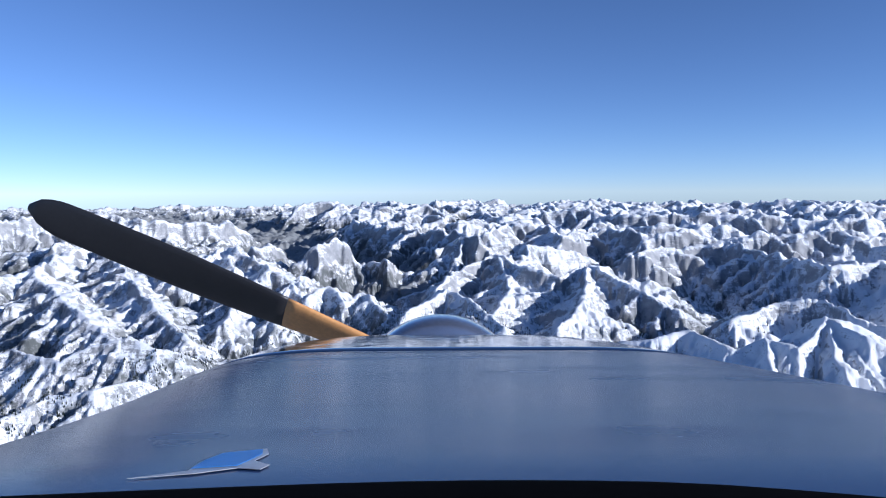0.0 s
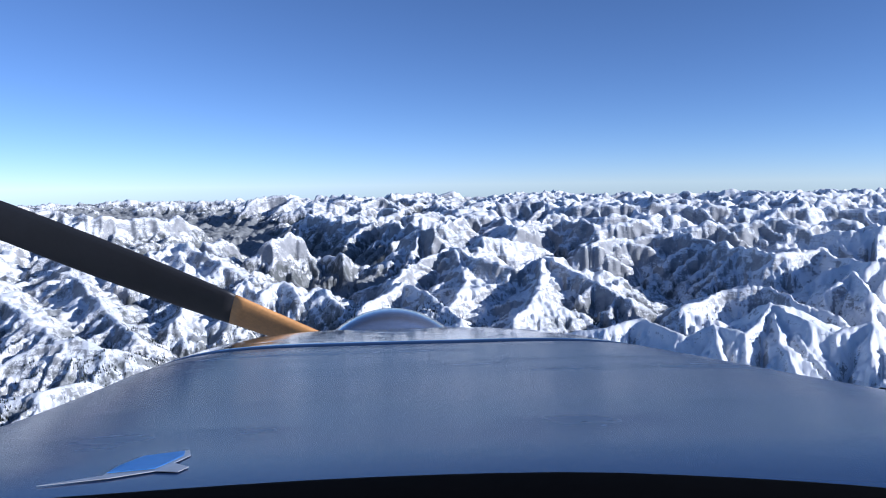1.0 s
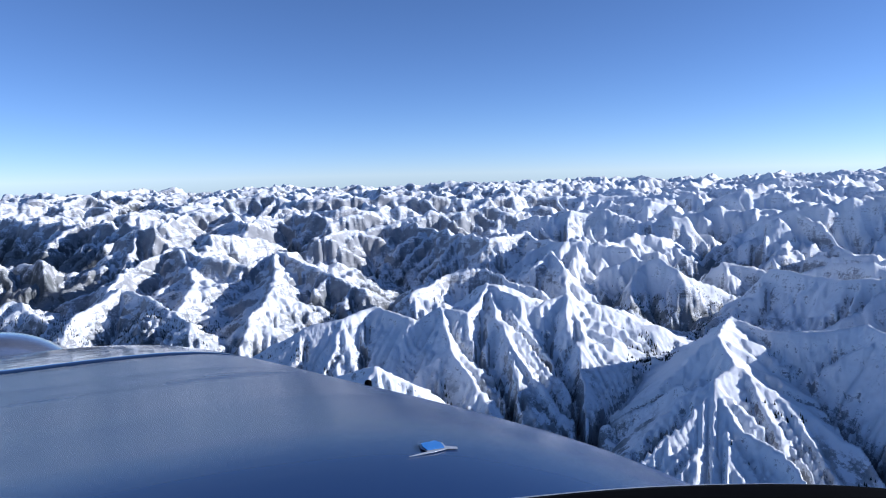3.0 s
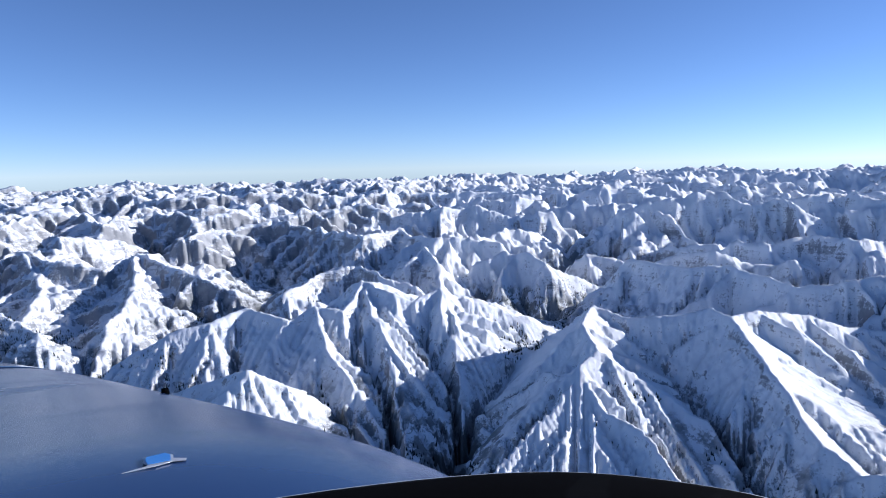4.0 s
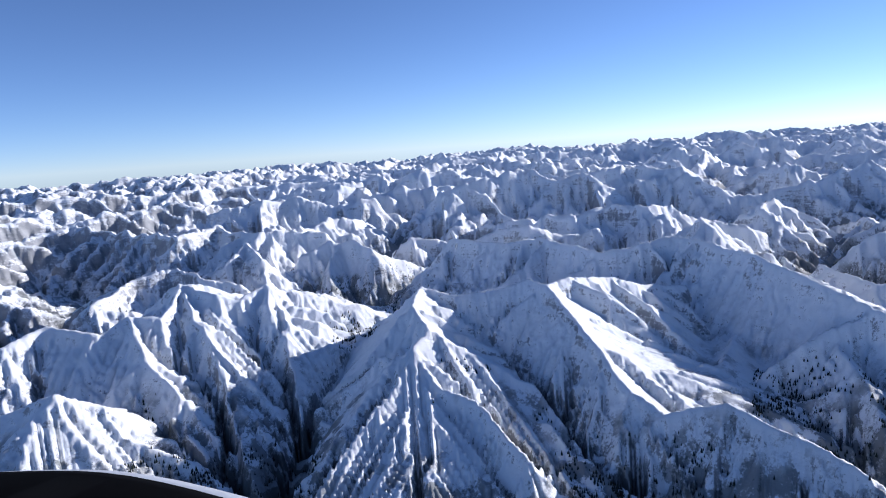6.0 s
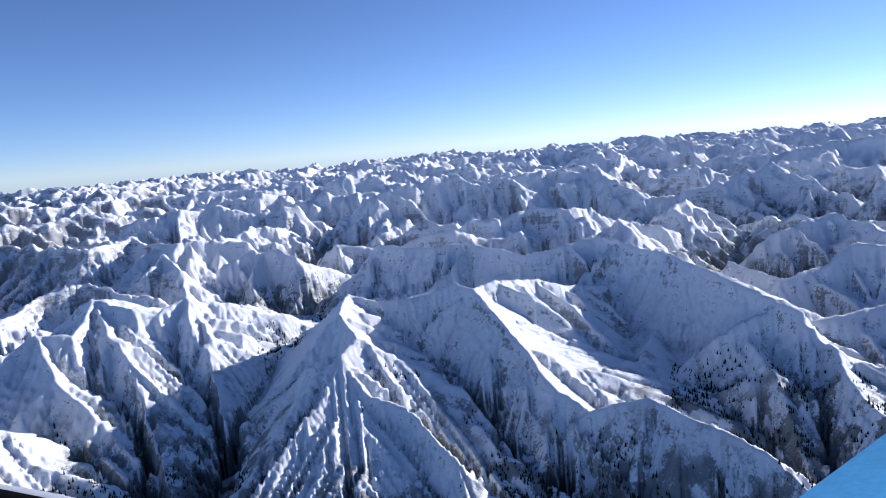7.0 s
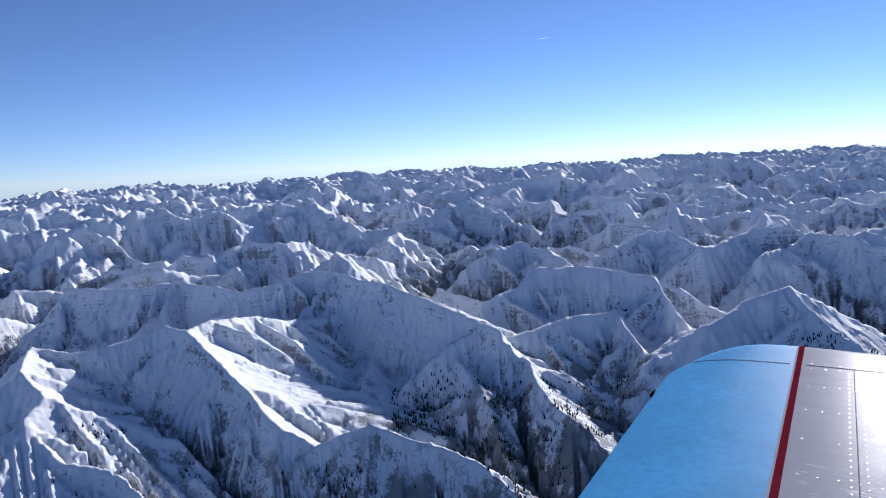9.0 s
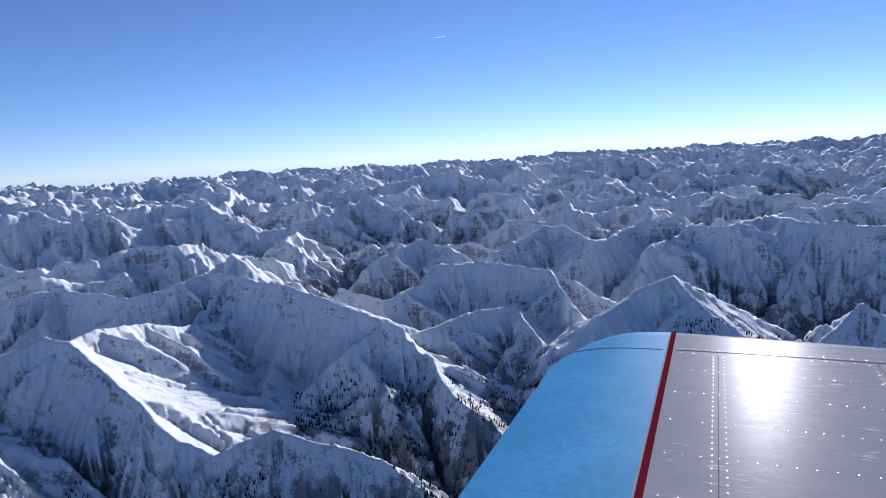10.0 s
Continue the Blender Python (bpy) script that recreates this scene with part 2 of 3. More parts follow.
crest([(-5, 606, 62), (11, 694, 70), (59, 754, 80), (80, 647, 76), (107, 620, 72), (144, 666, 80), (154, 597, 74), (167, 545, 66), (180, 519, 60)])  # rocky twin peaks
crest([(59, 754, 80), (61, 612, 66), (33, 511, 52)], 0.75, 0.48)  # twin rib
crest([(144, 666, 80), (109, 531, 64), (81, 477, 54)], 0.75, 0.48)  # twin east rib
crest([(-30, 533, 54), (2, 585, 66), (24, 546, 62), (44, 474, 54)], 0.68)  # bright bowl rim
crest([(222, 776, 80), (287, 821, 84), (347, 834, 84), (353, 728, 80), (347, 611, 80), (402, 623, 82), (392, 540, 78), (417, 523, 78), (437, 498, 74)])  # dark wall crest
crest([(189, 446, 66), (228, 471, 72), (261, 463, 76), (258, 423, 72), (272, 401, 66)])  # dark rocky peak
crest([(321, 489, 70), (352, 505, 76), (333, 463, 70)])  # rock tower
crest([(378, 467, 64), (405, 460, 72), (412, 439, 72), (411, 414, 66)])  # lit tower
crest([(73, 1126, 84), (124, 1290, 86), (184, 1281, 86), (187, 1068, 82), (224, 1119, 84), (279, 1146, 88), (301, 1049, 86)])  # striped far crest
crest([(-254, 1377, 80), (-227, 1429, 86), (-212, 1607, 88), (-127, 1361, 80), (-29, 1233, 78), (38, 1116, 80)])  # far lit crest
crest([(-455, 618, 60), (-447, 686, 66), (-431, 717, 68), (-474, 848, 74), (-489, 978, 80), (-363, 821, 76), (-253, 672, 68), (-275, 782, 74), (-284, 892, 78), (-226, 793, 76), (-179, 710, 70), (-145, 686, 60)], 0.68)  # west mountain crest
crest([(-489, 978, 80), (-297, 646, 66), (-210, 518, 52), (-184, 484, 46)], 0.75, 0.48)  # west rib
crest([(-431, 717, 68), (-312, 564, 58), (-238, 485, 46)], 0.75, 0.48)  # west outer rib
crest([(-284, 892, 78), (-199, 657, 64), (-169, 527, 50)], 0.75, 0.48)  # west inner rib
crest([(-137, 540, 52), (-147, 645, 60), (-122, 601, 56), (-110, 649, 62), (-86, 590, 55), (-70, 606, 60), (-43, 549, 50)], 0.68)  # knobs
crest([(-295, 425, 44), (-281, 438, 50), (-232, 407, 48), (-216, 417, 56), (-195, 418, 62), (-174, 408, 56), (-150, 405, 46)], 0.68)  # near west peak
crest([(-216, 312, 40), (-202, 338, 48), (-174, 334, 52), (-164, 361, 50), (-148, 366, 42)], 0.68)  # near west shoulder
crest([(699, 567, 93), (747, 537, 97), (817, 504, 111), (811, 455, 94), (849, 427, 101), (901, 386, 107), (904, 322, 96), (861, 262, 74)])  # mid range
crest([(865, 249, 58), (905, 212, 68), (944, 172, 70), (1013, 123, 95), (977, 79, 71), (929, 30, 58)])  # mid range
crest([(1480, 242, 79), (1493, 143, 86), (1498, 69, 100), (1500, 3, 109), (1478, -73, 88), (1441, -161, 67), (1380, -238, 56)])  # dark far peak
crest([(993, -118, 45), (1045, -180, 62), (1073, -242, 72), (1014, -274, 56), (1028, -330, 61), (1029, -389, 70), (1007, -443, 72)])  # mid range
crest([(1619, -520, 65), (1637, -619, 85), (1660, -697, 105), (1634, -754, 83)])  # far range
crest([(271, 911, 85), (326, 924, 95), (372, 907, 85), (435, 900, 92), (504, 887, 96), (538, 843, 79), (592, 806, 88), (641, 794, 92), (669, 744, 73), (711, 704, 79)])  # mid range
crest([(248, 1682, 98), (340, 1666, 105), (408, 1547, 89), (535, 1508, 97), (666, 1455, 97), (797, 1387, 84), (917, 1311, 86), (1031, 1223, 87), (1165, 1097, 92)])  # far range
crest([(-815, 1260, 97), (-761, 1350, 104), (-703, 1437, 106), (-595, 1377, 91), (-474, 1423, 82), (-377, 1504, 97), (-319, 1466, 86)])  # north range
crest([(-570, 2434, 63), (-512, 2549, 101), (-430, 2564, 115), (-294, 2483, 81), (-172, 2494, 70), (-72, 2599, 98), (34, 2500, 58)])  # walled massif
crest([(-164, 885, 78), (-127, 941, 93), (-68, 978, 98), (-3, 950, 92), (49, 899, 87)])  # centre range


def side_ribs():
    """Ribs that run down from the crests to both sides, so that each flank breaks into facets."""
    rng = random.Random(23)
    for line, fall, sunny in CRESTS[:]:
        carry = rng.uniform(0, 14)
        for (ax, ay, az_), (bx, by, bz) in zip(line[:-1], line[1:]):
            long = math.hypot(bx - ax, by - ay)
            along = math.atan2(bx - ax, by - ay)
            while carry < long:
                t = carry / long
                px, py, pz = ax + t * (bx - ax), ay + t * (by - ay), az_ + t * (bz - az_)
                r = math.hypot(px, py)
                carry += rng.uniform(12, 26) * max(r / 420, 0.9)
                if r < 335:
                    continue
                down = along + rng.choice((-1, 1)) * radians(rng.uniform(55, 100))
                reach = min(rng.uniform(28, 62) * max(r / 480, 0.8), pz * 1.3)
                sink = min(reach * rng.uniform(0.42, 0.62), pz - 12)
                if sink < 6:
                    continue
                bend = down + radians(rng.uniform(-28, 28))
                mx, my = px + math.sin(down) * reach * 0.5, py + math.cos(down) * reach * 0.5
                crest([(px, py, pz - 0.6), (mx, my, pz - 0.6 - sink * rng.uniform(0.35, 0.5)), (mx + math.sin(bend) * reach * 0.5, my + math.cos(bend) * reach * 0.5, pz - 0.6 - sink)], rng.uniform(0.95, 1.15), 0.0)
            carry -= long


side_ribs()


def scatter_ranges():
    """Further ranges beyond the measured ones: each a wandering crest with spurs to both sides."""
    rng = random.Random(11)
    known = np.array([p[:2] for c in CRESTS for p in c[0]], np.float64)
    placed = []
    for near, far, wanted, size in ((430, 1000, 46, 0.8), (1000, 1900, 110, 1.0), (1900, 3200, 150, 1.3), (3200, 5300, 190, 1.9)):
        for _ in range(wanted * 6):
            if wanted <= 0:
                break
            az = radians(rng.uniform(-44, 130))
            r = math.sqrt(rng.uniform(near ** 2, far ** 2))
            x, y = r * math.sin(az), r * math.cos(az)
            gap = 95 * size
            if any((x - u) ** 2 + (y - v) ** 2 < (gap * 1.25) ** 2 for u, v in placed[-400:]):
                continue
            if np.min((known[:, 0] - x) ** 2 + (known[:, 1] - y) ** 2) < (gap if r < 1400 else 0.4 * gap) ** 2:
                continue
            wanted -= 1
            placed.append((x, y))
            low = 1 - 0.30 * min(max((-math.degrees(az) + 8) / 30, 0), 1) * min(max((r - 800) / 600, 0), 1)
            heading = az + radians(rng.choice((rng.gauss(98, 26), rng.gauss(25, 28))))
            peak = rng.uniform(62, 88 if r < 1500 else 96) * low
            if r > 1900 and az > radians(50):
                peak = rng.uniform(78, 112)
            step = rng.uniform(38, 60) * size
            line = []
            n = rng.randint(5, 8)
            step *= 0.75
            for i in range(n):
                k = i - (n - 1) / 2
                side = rng.uniform(-22, 22) * size
                z = peak - abs(k) * rng.uniform(2, 7) + rng.uniform(-8, 8)
                line.append((x + math.sin(heading) * step * k + math.cos(heading) * side, y + math.cos(heading) * step * k - math.sin(heading) * side, z))
            crest(line, 1.1, 0.0)
            for i, (px, py, pz) in enumerate(line):
                for sign in (-1, 1):
                    if rng.random() < 0.25:
                        continue
                    turn = heading + sign * radians(rng.uniform(55, 110))
                    long = rng.uniform(45, 95) * size
                    mid, drop = rng.uniform(0.4, 0.6), (pz - 18) * rng.uniform(0.6, 0.95)
                    bend = turn + radians(rng.uniform(-25, 25))
                    qx, qy = px + math.sin(turn) * long * mid, py + math.cos(turn) * long * mid
                    crest([(px, py, pz), (qx, qy, pz - drop * mid * rng.uniform(0.8, 1.1)), (qx + math.sin(bend) * long * (1 - mid), qy + math.cos(bend) * long * (1 - mid), pz - drop)], 1.15, 0.0)
                    if r < 1500:
                        qz = pz - drop * mid
                        off = bend + rng.choice((-1, 1)) * radians(rng.uniform(40, 75))
                        small = long * rng.uniform(0.3, 0.5)
                        crest([(qx, qy, qz), (qx + math.sin(off) * small, qy + math.cos(off) * small, max(qz - small * rng.uniform(0.4, 0.6), 4))], 1.15, 0.0)


scatter_ranges()


def terrain_height(x, y, r, az, lnr):
    small = 2.2 * np.clip(900 / r, 0, 1)
    wx = 5.0 * gradient_noise(x / 60, y / 60, 5) + small * gradient_noise(x / 19, y / 19, 6)
    wy = 5.0 * gradient_noise(x / 60, y / 60, 7) + small * gradient_noise(x / 19, y / 19, 8)
    px, py = x + wx * 0.7, y + wy * 0.7
    # valley floors and foothills
    h = 5 + 26 * ridged(x + 3 * wx, y + 3 * wy, 170.0, 31, 3) * np.clip(r / 300, 0.2, 1)
    away = np.full(h.shape, 60.0)
    for points, fall, sunny in CRESTS:
        p = np.array(points, np.float64)
        pr, pa = np.hypot(p[:, 0], p[:, 1]), np.arctan2(p[:, 0], p[:, 1])
        pa = np.where(pa < az[0], pa + 2 * math.pi, pa)
        reach = min(120.0, (p[:, 2].max() + 4) / (0.66 * min(fall, sunny or fall)))
        wide = reach / max(pr.min(), reach)
        i0, i1 = np.searchsorted(lnr, math.log(max(pr.min() - reach, 45))), np.searchsorted(lnr, math.log(pr.max() + reach))
        j0, j1 = np.searchsorted(az, pa.min() - wide), np.searchsorted(az, pa.max() + wide)
        if i1 <= i0 or j1 <= j0:
            continue
        blunt = 0.2 + 0.0007 * r[i0:i1, :1]
        qx, qy, old = px[i0:i1, j0:j1], py[i0:i1, j0:j1], h[i0:i1, j0:j1]
        best, close = np.full(qx.shape, -999.0), np.full(qx.shape, 60.0)
        for a, b in zip(p[:-1], p[1:]):
            d = b - a
            t = np.clip(((qx - a[0]) * d[0] + (qy - a[1]) * d[1]) / (d[0] ** 2 + d[1] ** 2 + 1e-6), 0, 1)
            dist = np.sqrt((qx - a[0] - t * d[0]) ** 2 + (qy - a[1] - t * d[1]) ** 2 + blunt ** 2) - blunt
            lee = 0.34 * (d[0] * 0.71 + d[1] * 0.71) / (np.hypot(d[0], d[1]) + 1e-6)
            right, left = (fall, sunny) if sunny else (fall * (1 - lee), fall * (1 + lee))
            tilt = right + (left - right) * np.clip(0.5 + (d[0] * (qy - a[1]) - d[1] * (qx - a[0])) / (np.hypot(d[0], d[1]) * 6 + 1e-6), 0, 1)
            top = a[2] + t * d[2]
            close = np.minimum(close, dist)
            best = np.maximum(best, top - tilt * dist * (1 - 0.22 * np.clip(dist / 110, 0, 1)))
        gap = np.clip(0.5 + (best - old) / 4.0, 0, 1)
        h[i0:i1, j0:j1] = old + (best - old) * gap + 0.9 * gap * (1 - gap)
        away[i0:i1, j0:j1] = np.where(gap > 0.5, close, away[i0:i1, j0:j1])
    return h, away


VALLEY = [(-59, 992), (-151, 1061), (-242, 1264), (-366, 1637), (-545, 2166), (-758, 2487), (-1022, 2391), (-1308, 2247)]


def carve_valley(h, x, y, r):
    """A broad wooded valley that opens towards the forelands."""
    wind = 14 * gradient_noise(x / 130, y / 130, 41)
    near = np.full(h.shape, 1e9)
    for (ax, ay), (bx, by) in zip(VALLEY[:-1], VALLEY[1:]):
        dx, dy = bx - ax, by - ay
        t = np.clip(((x - ax) * dx + (y - ay) * dy) / (dx * dx + dy * dy), 0, 1)
        width = 34 + 0.045 * np.hypot(ax + t * dx, ay + t * dy)
        near = np.minimum(near, (np.hypot(x - ax - t * dx, y - ay - t * dy) + wind) / width)
    k = np.clip((near - 0.35) / 1.1, 0, 1)
    k = k * k * (3 - 2 * k)
    return 6 + (h - 6) * (0.08 + 0.92 * k)


def slope_of(h, lnr, az, r, sin_a, cos_a):
    """The height's gradient in x and y on the fan-shaped grid."""
    along = np.gradient(h, lnr, axis=0) / r
    across = np.gradient(h, az, axis=1) / r
    return along * sin_a + across * cos_a, along * cos_a - across * sin_a


def erode(h, lnr, az, r, strength, rounds):
    """Running water: each cell drains to its lowest neighbour, and the streams cut gullies, side ribs and valleys into the slopes."""
    rows, cols = h.shape
    size = rows * cols
    dl = np.gradient(lnr)[:, None]
    da = np.gradient(az)[None, :]
    da = np.where(da > 0.01, 0.05, da)
    cell = (r * dl * r * da)
    here = np.arange(size).reshape(rows, cols)
    ways = [(i, j, r * np.sqrt((i * dl) ** 2 + (j * da) ** 2)) for i in (-1, 0, 1) for j in (-1, 0, 1) if i or j]
    for _ in range(rounds):
        best, to, step = np.zeros_like(h), here.copy(), np.ones_like(h)
        for i, j, d in ways:
            there = np.roll(h, (-i, -j), (0, 1))
            s = (h - there) / d
            if i:
                s[-1 if i > 0 else 0] = -1
            lower = s > best
            best[lower], step[lower] = s[lower], d[lower]
            to[lower] = np.roll(here, (-i, -j), (0, 1))[lower]
        to = to.ravel()
        # how many steps each cell lies above the foot of its stream
        depth, onward = (to != here.ravel()).astype(np.int32), to.copy()
        for _ in range(11):
            depth += depth[onward]
            onward = onward[onward]
        depth = np.minimum(depth, 30000).astype(np.int16)
        order = np.argsort(depth, kind="stable")
        edges = np.searchsorted(depth[order], np.arange(int(depth.max()) + 2))
        area = cell.ravel().copy()
        for k in range(len(edges) - 2, 0, -1):
            ids = order[edges[k]:edges[k + 1]]
            np.add.at(area, to[ids], area[ids])
        cut = strength.ravel() * np.sqrt(np.maximum(area - 1.0 * cell.ravel(), 0)) / step.ravel()
        flat = h.ravel().copy()
        for k in range(1, len(edges) - 1):
            ids = order[edges[k]:edges[k + 1]]
            f = cut[ids]
            flat[ids] = (flat[ids] + f * flat[to[ids]]) / (1 + f)
        h = flat.reshape(rows, cols)
    return h


def settle(h, lnr, az, r, sin_a, cos_a, limit, rounds):
    """Snow and scree slide where it is too steep to hold."""
    for _ in range(rounds):
        gx, gy = slope_of(h, lnr, az, r, sin_a, cos_a)
        soft = h.copy()
        soft[1:-1, 1:-1] = 0.25 * (h[:-2, 1:-1] + h[2:, 1:-1] + h[1:-1, :-2] + h[1:-1, 2:])
        h = h + (soft - h) * np.clip(np.hypot(gx, gy) * 1.6 - 1.6 * limit, 0, 0.8)
    return h


def shape_ground():
    az_fine = np.arange(-40.0, 126.0, 0.125)
    az_rest = np.arange(126.0, 320.0, 4.0)
    az = np.radians(np.concatenate([az_fine, az_rest])).astype(np.float64)
    lnr = np.concatenate([np.linspace(math.log(45.0), math.log(138.0), 30)[:-1], np.linspace(math.log(138.0), math.log(5400.0), 960)])
    r = np.exp(lnr)[:, None] * np.ones((1, len(az)))
    sin_a, cos_a = np.sin(az)[None, :], np.cos(az)[None, :]
    x, y = (r * sin_a), (r * cos_a)
    h, away = terrain_height(x, y, r, az, lnr)
    h = carve_valley(h, x, y, r)
    far = np.clip((r - 380) / 500, 0, 1)
    rough = np.clip(away / 16 + 0.3, 0, 1)
    # uneven slopes on which the streams find their way
    for size, tall, seed in ((60.0, 6.0, 100), (34.0, 4.0, 101), (18.0, 2.2, 102), (9.0, 0.6, 103)):
        wx, wy = 0.3 * size * gradient_noise(x / size / 1.7, y / size / 1.7, seed + 20), 0.3 * size * gradient_noise(x / size / 1.7, y / size / 1.7, seed + 30)
        h = h + tall * rough * np.clip(2.0 - r / (size * 110), 0, 1) * (0.32 + 0.95 * far) * gradient_noise((x + wx) / size, (y + wy) / size, seed)
    h = h + far * 10.0 * np.clip(h / 40, 0.15, 1) * (ridged(x, y, 72.0, 113, 3) - 0.42)
    h = settle(h, lnr, az, r, sin_a, cos_a, 1.6, 3)
    # large gullies and ribs on every third row and column, then small ones
    fine = int(np.sum(np.diff(az) < 0.01)) // 3 * 3
    ri = np.append(np.arange(0, len(lnr) - 1, 3), len(lnr) - 1)
    ci = np.concatenate([np.arange(0, fine, 3), np.arange(fine, len(az))])
    part_r = r[np.ix_(ri, ci)]
    hold = 0.55 + 0.9 * np.clip(0.5 + 0.8 * gradient_noise(x[np.ix_(ri, ci)] / 120, y[np.ix_(ri, ci)] / 120, 140), 0, 1)
    coarse = h[np.ix_(ri, ci)]
    cut = erode(coarse, lnr[ri], az[ci], part_r, 0.05 * hold * np.clip(300 / part_r, 0, 1.3) ** 0.5, 12) - coarse
    u, v = np.interp(np.arange(len(lnr)), ri, np.arange(len(ri))), np.interp(np.arange(len(az)), ci, np.arange(len(ci)))
    u0, v0 = np.minimum(u.astype(int), len(ri) - 2), np.minimum(v.astype(int), len(ci) - 2)
    fu, fv = (u - u0)[:, None], (v - v0)[None, :]
    down = cut[u0] * (1 - fu) + cut[u0 + 1] * fu
    down = down[:, v0] * (1 - fv) + down[:, v0 + 1] * fv
    h = h + down
    h = settle(h, lnr, az, r, sin_a, cos_a, 1.6, 2)
    h = h + np.clip(600 / r, 0, 1) * (0.16 * gradient_noise(x / 4.5, y / 4.5, 104) + 0.10 * gradient_noise(x / 2.0, y / 2.0, 105))
    u, v = lnr[:, None] + 0 * x, az[None, :] + 0 * x
    for size, tall, seed in ((0.022, 0.0046, 150), (0.009, 0.0026, 151)):
        n = gradient_noise(v / size, u / size / 1.5, seed)
        h = h + tall * r * np.clip((r - 240) / 260, 0.12, 1) * np.clip(0.6 + away / 10, 0, 1) * (n if size > 0.01 else 0.4 - 1.2 * np.abs(n))
    h = erode(h, lnr, az, r, 0.032 * np.clip(300 / r, 0, 1.3) ** 0.3 * np.ones_like(h), 6)
    # frost keeps the crests sharp and the gullies narrow
    soft = h.copy()
    for _ in range(6):
        soft[1:-1, 1:-1] = 0.25 * (soft[:-2, 1:-1] + soft[2:, 1:-1] + soft[1:-1, :-2] + soft[1:-1, 2:])
    h = h + (0.12 + 0.33 * far) * np.clip(h - soft, -0.006 * r, 0.006 * r)
    # broken rock on the steepest parts, wind-packed snow on the rest
    gx, gy = slope_of(h, lnr, az, r, sin_a, cos_a)
    steep = np.clip(np.hypot(gx, gy) * 1.8 - 0.9, 0, 1)
    h = h + steep * np.clip(700 / r, 0, 1) * (1.5 * (ridged(x, y, 5.0, 93, 3) - 0.45))
    h = h + np.clip(500 / r, 0, 1) * (0.10 * gradient_noise(x / 5, y / 5, 81) + 0.07 * gradient_noise(x / 1.9, y / 1.9, 82))
    return x, y, h, r, lnr, az, sin_a, cos_a


def build_ground():
    x, y, h, r, lnr, az, sin_a, cos_a = shape_ground()
    rows, cols = h.shape
    co = np.stack([x, y, h], axis=-1).reshape(-1, 3).astype(np.float32)
    i = np.arange(rows - 1)[:, None] * cols
    j = np.arange(cols)[None, :]
    jn = (j + 1) % cols
    quads = np.stack([i + j, i + jn, i + cols + jn, i + cols + j], axis=-1).reshape(-1, 4)[:, ::-1]
    # close the middle, far below the aircraft
    hub = len(co)
    co = np.vstack([co, [[0, 0, float(h[0].mean())]]]).astype(np.float32)
    fan = np.stack([np.full(cols, hub), jn[0], j[0]], axis=-1)
    me = bpy.data.meshes.new("ground")
    me.vertices.add(len(co))
    me.vertices.foreach_set("co", co.ravel())
    loops = np.concatenate([quads.ravel(), fan[:, ::-1].ravel()]).astype(np.int32)
    me.loops.add(len(loops))
    me.loops.foreach_set("vertex_index", loops)
    count = len(quads) + len(fan)
    me.polygons.add(count)
    starts = np.concatenate([np.arange(len(quads)) * 4, len(quads) * 4 + np.arange(len(fan)) * 3]).astype(np.int32)
    me.polygons.foreach_set("loop_start", starts)
    me.polygons.foreach_set("use_smooth", np.ones(count, bool))
    me.update(calc_edges=True)
    me.validate()
    me.materials.append(M_GROUND)
    tagged(new("ground", me), "snow-covered alpine mountain ranges with rock and woods", "mountains", kind="structure")
    gx, gy = slope_of(h, lnr, az, r, sin_a, cos_a)
    plant_woods(x, y, h, r, np.hypot(gx, gy))


def plant_woods(x, y, h, r, steep):
    """Conifers on the lower near slopes, thinning out upwards."""
    rng = np.random.default_rng(8)
    line = 45 + 26 * gradient_noise(x / 70, y / 70, 71) + 9 * gradient_noise(x / 14, y / 14, 72)
    chance = np.clip((line - h) / 10, 0, 1) * np.clip(1.6 - steep * 0.9, 0.1, 1) * (r > 130) * (r < 620)
    chance = chance * (r / 300) * np.clip(0.35 + 2.2 * gradient_noise(x / 9, y / 9, 74) + gradient_noise(x / 27, y / 27, 75), 0.02, 1)
    chance[:, 1328:] = 0
    pick = np.nonzero(rng.random(h.shape) < chance * 0.6)
    order = rng.permutation(len(pick[0]))[:60000]
    i, j = pick[0][order], pick[1][order]
    n = len(i)
    px, py, pz = x[i, j] + rng.uniform(-0.6, 0.6, n), y[i, j] + rng.uniform(-0.6, 0.6, n), h[i, j] - 0.15
    tall = rng.uniform(1.0, 2.3, n)
    wide = tall * rng.uniform(0.17, 0.26, n)
    turn = rng.uniform(0, 6.28, n)
    verts = np.zeros((n, 6, 3), np.float32)
    for k in range(5):
        a = turn + k * 2 * math.pi / 5
        verts[:, k, 0], verts[:, k, 1], verts[:, k, 2] = px + wide * np.cos(a), py + wide * np.sin(a), pz + 0.1 * (k % 2)
    verts[:, 5, 0], verts[:, 5, 1], verts[:, 5, 2] = px, py, pz + tall
    tris = np.array([[k, (k + 1) % 5, 5] for k in range(5)])[None] + 6 * np.arange(n)[:, None, None]
    me = bpy.data.meshes.new("conifer_woods")
    me.from_pydata(verts.reshape(-1, 3), [], tris.reshape(-1, 3).tolist())
    me.materials.append(M_TREES)
    tagged(new("conifer_woods", me), "dark conifer woods on the lower snowy slopes", "woods", kind="stuff")


build_ground()

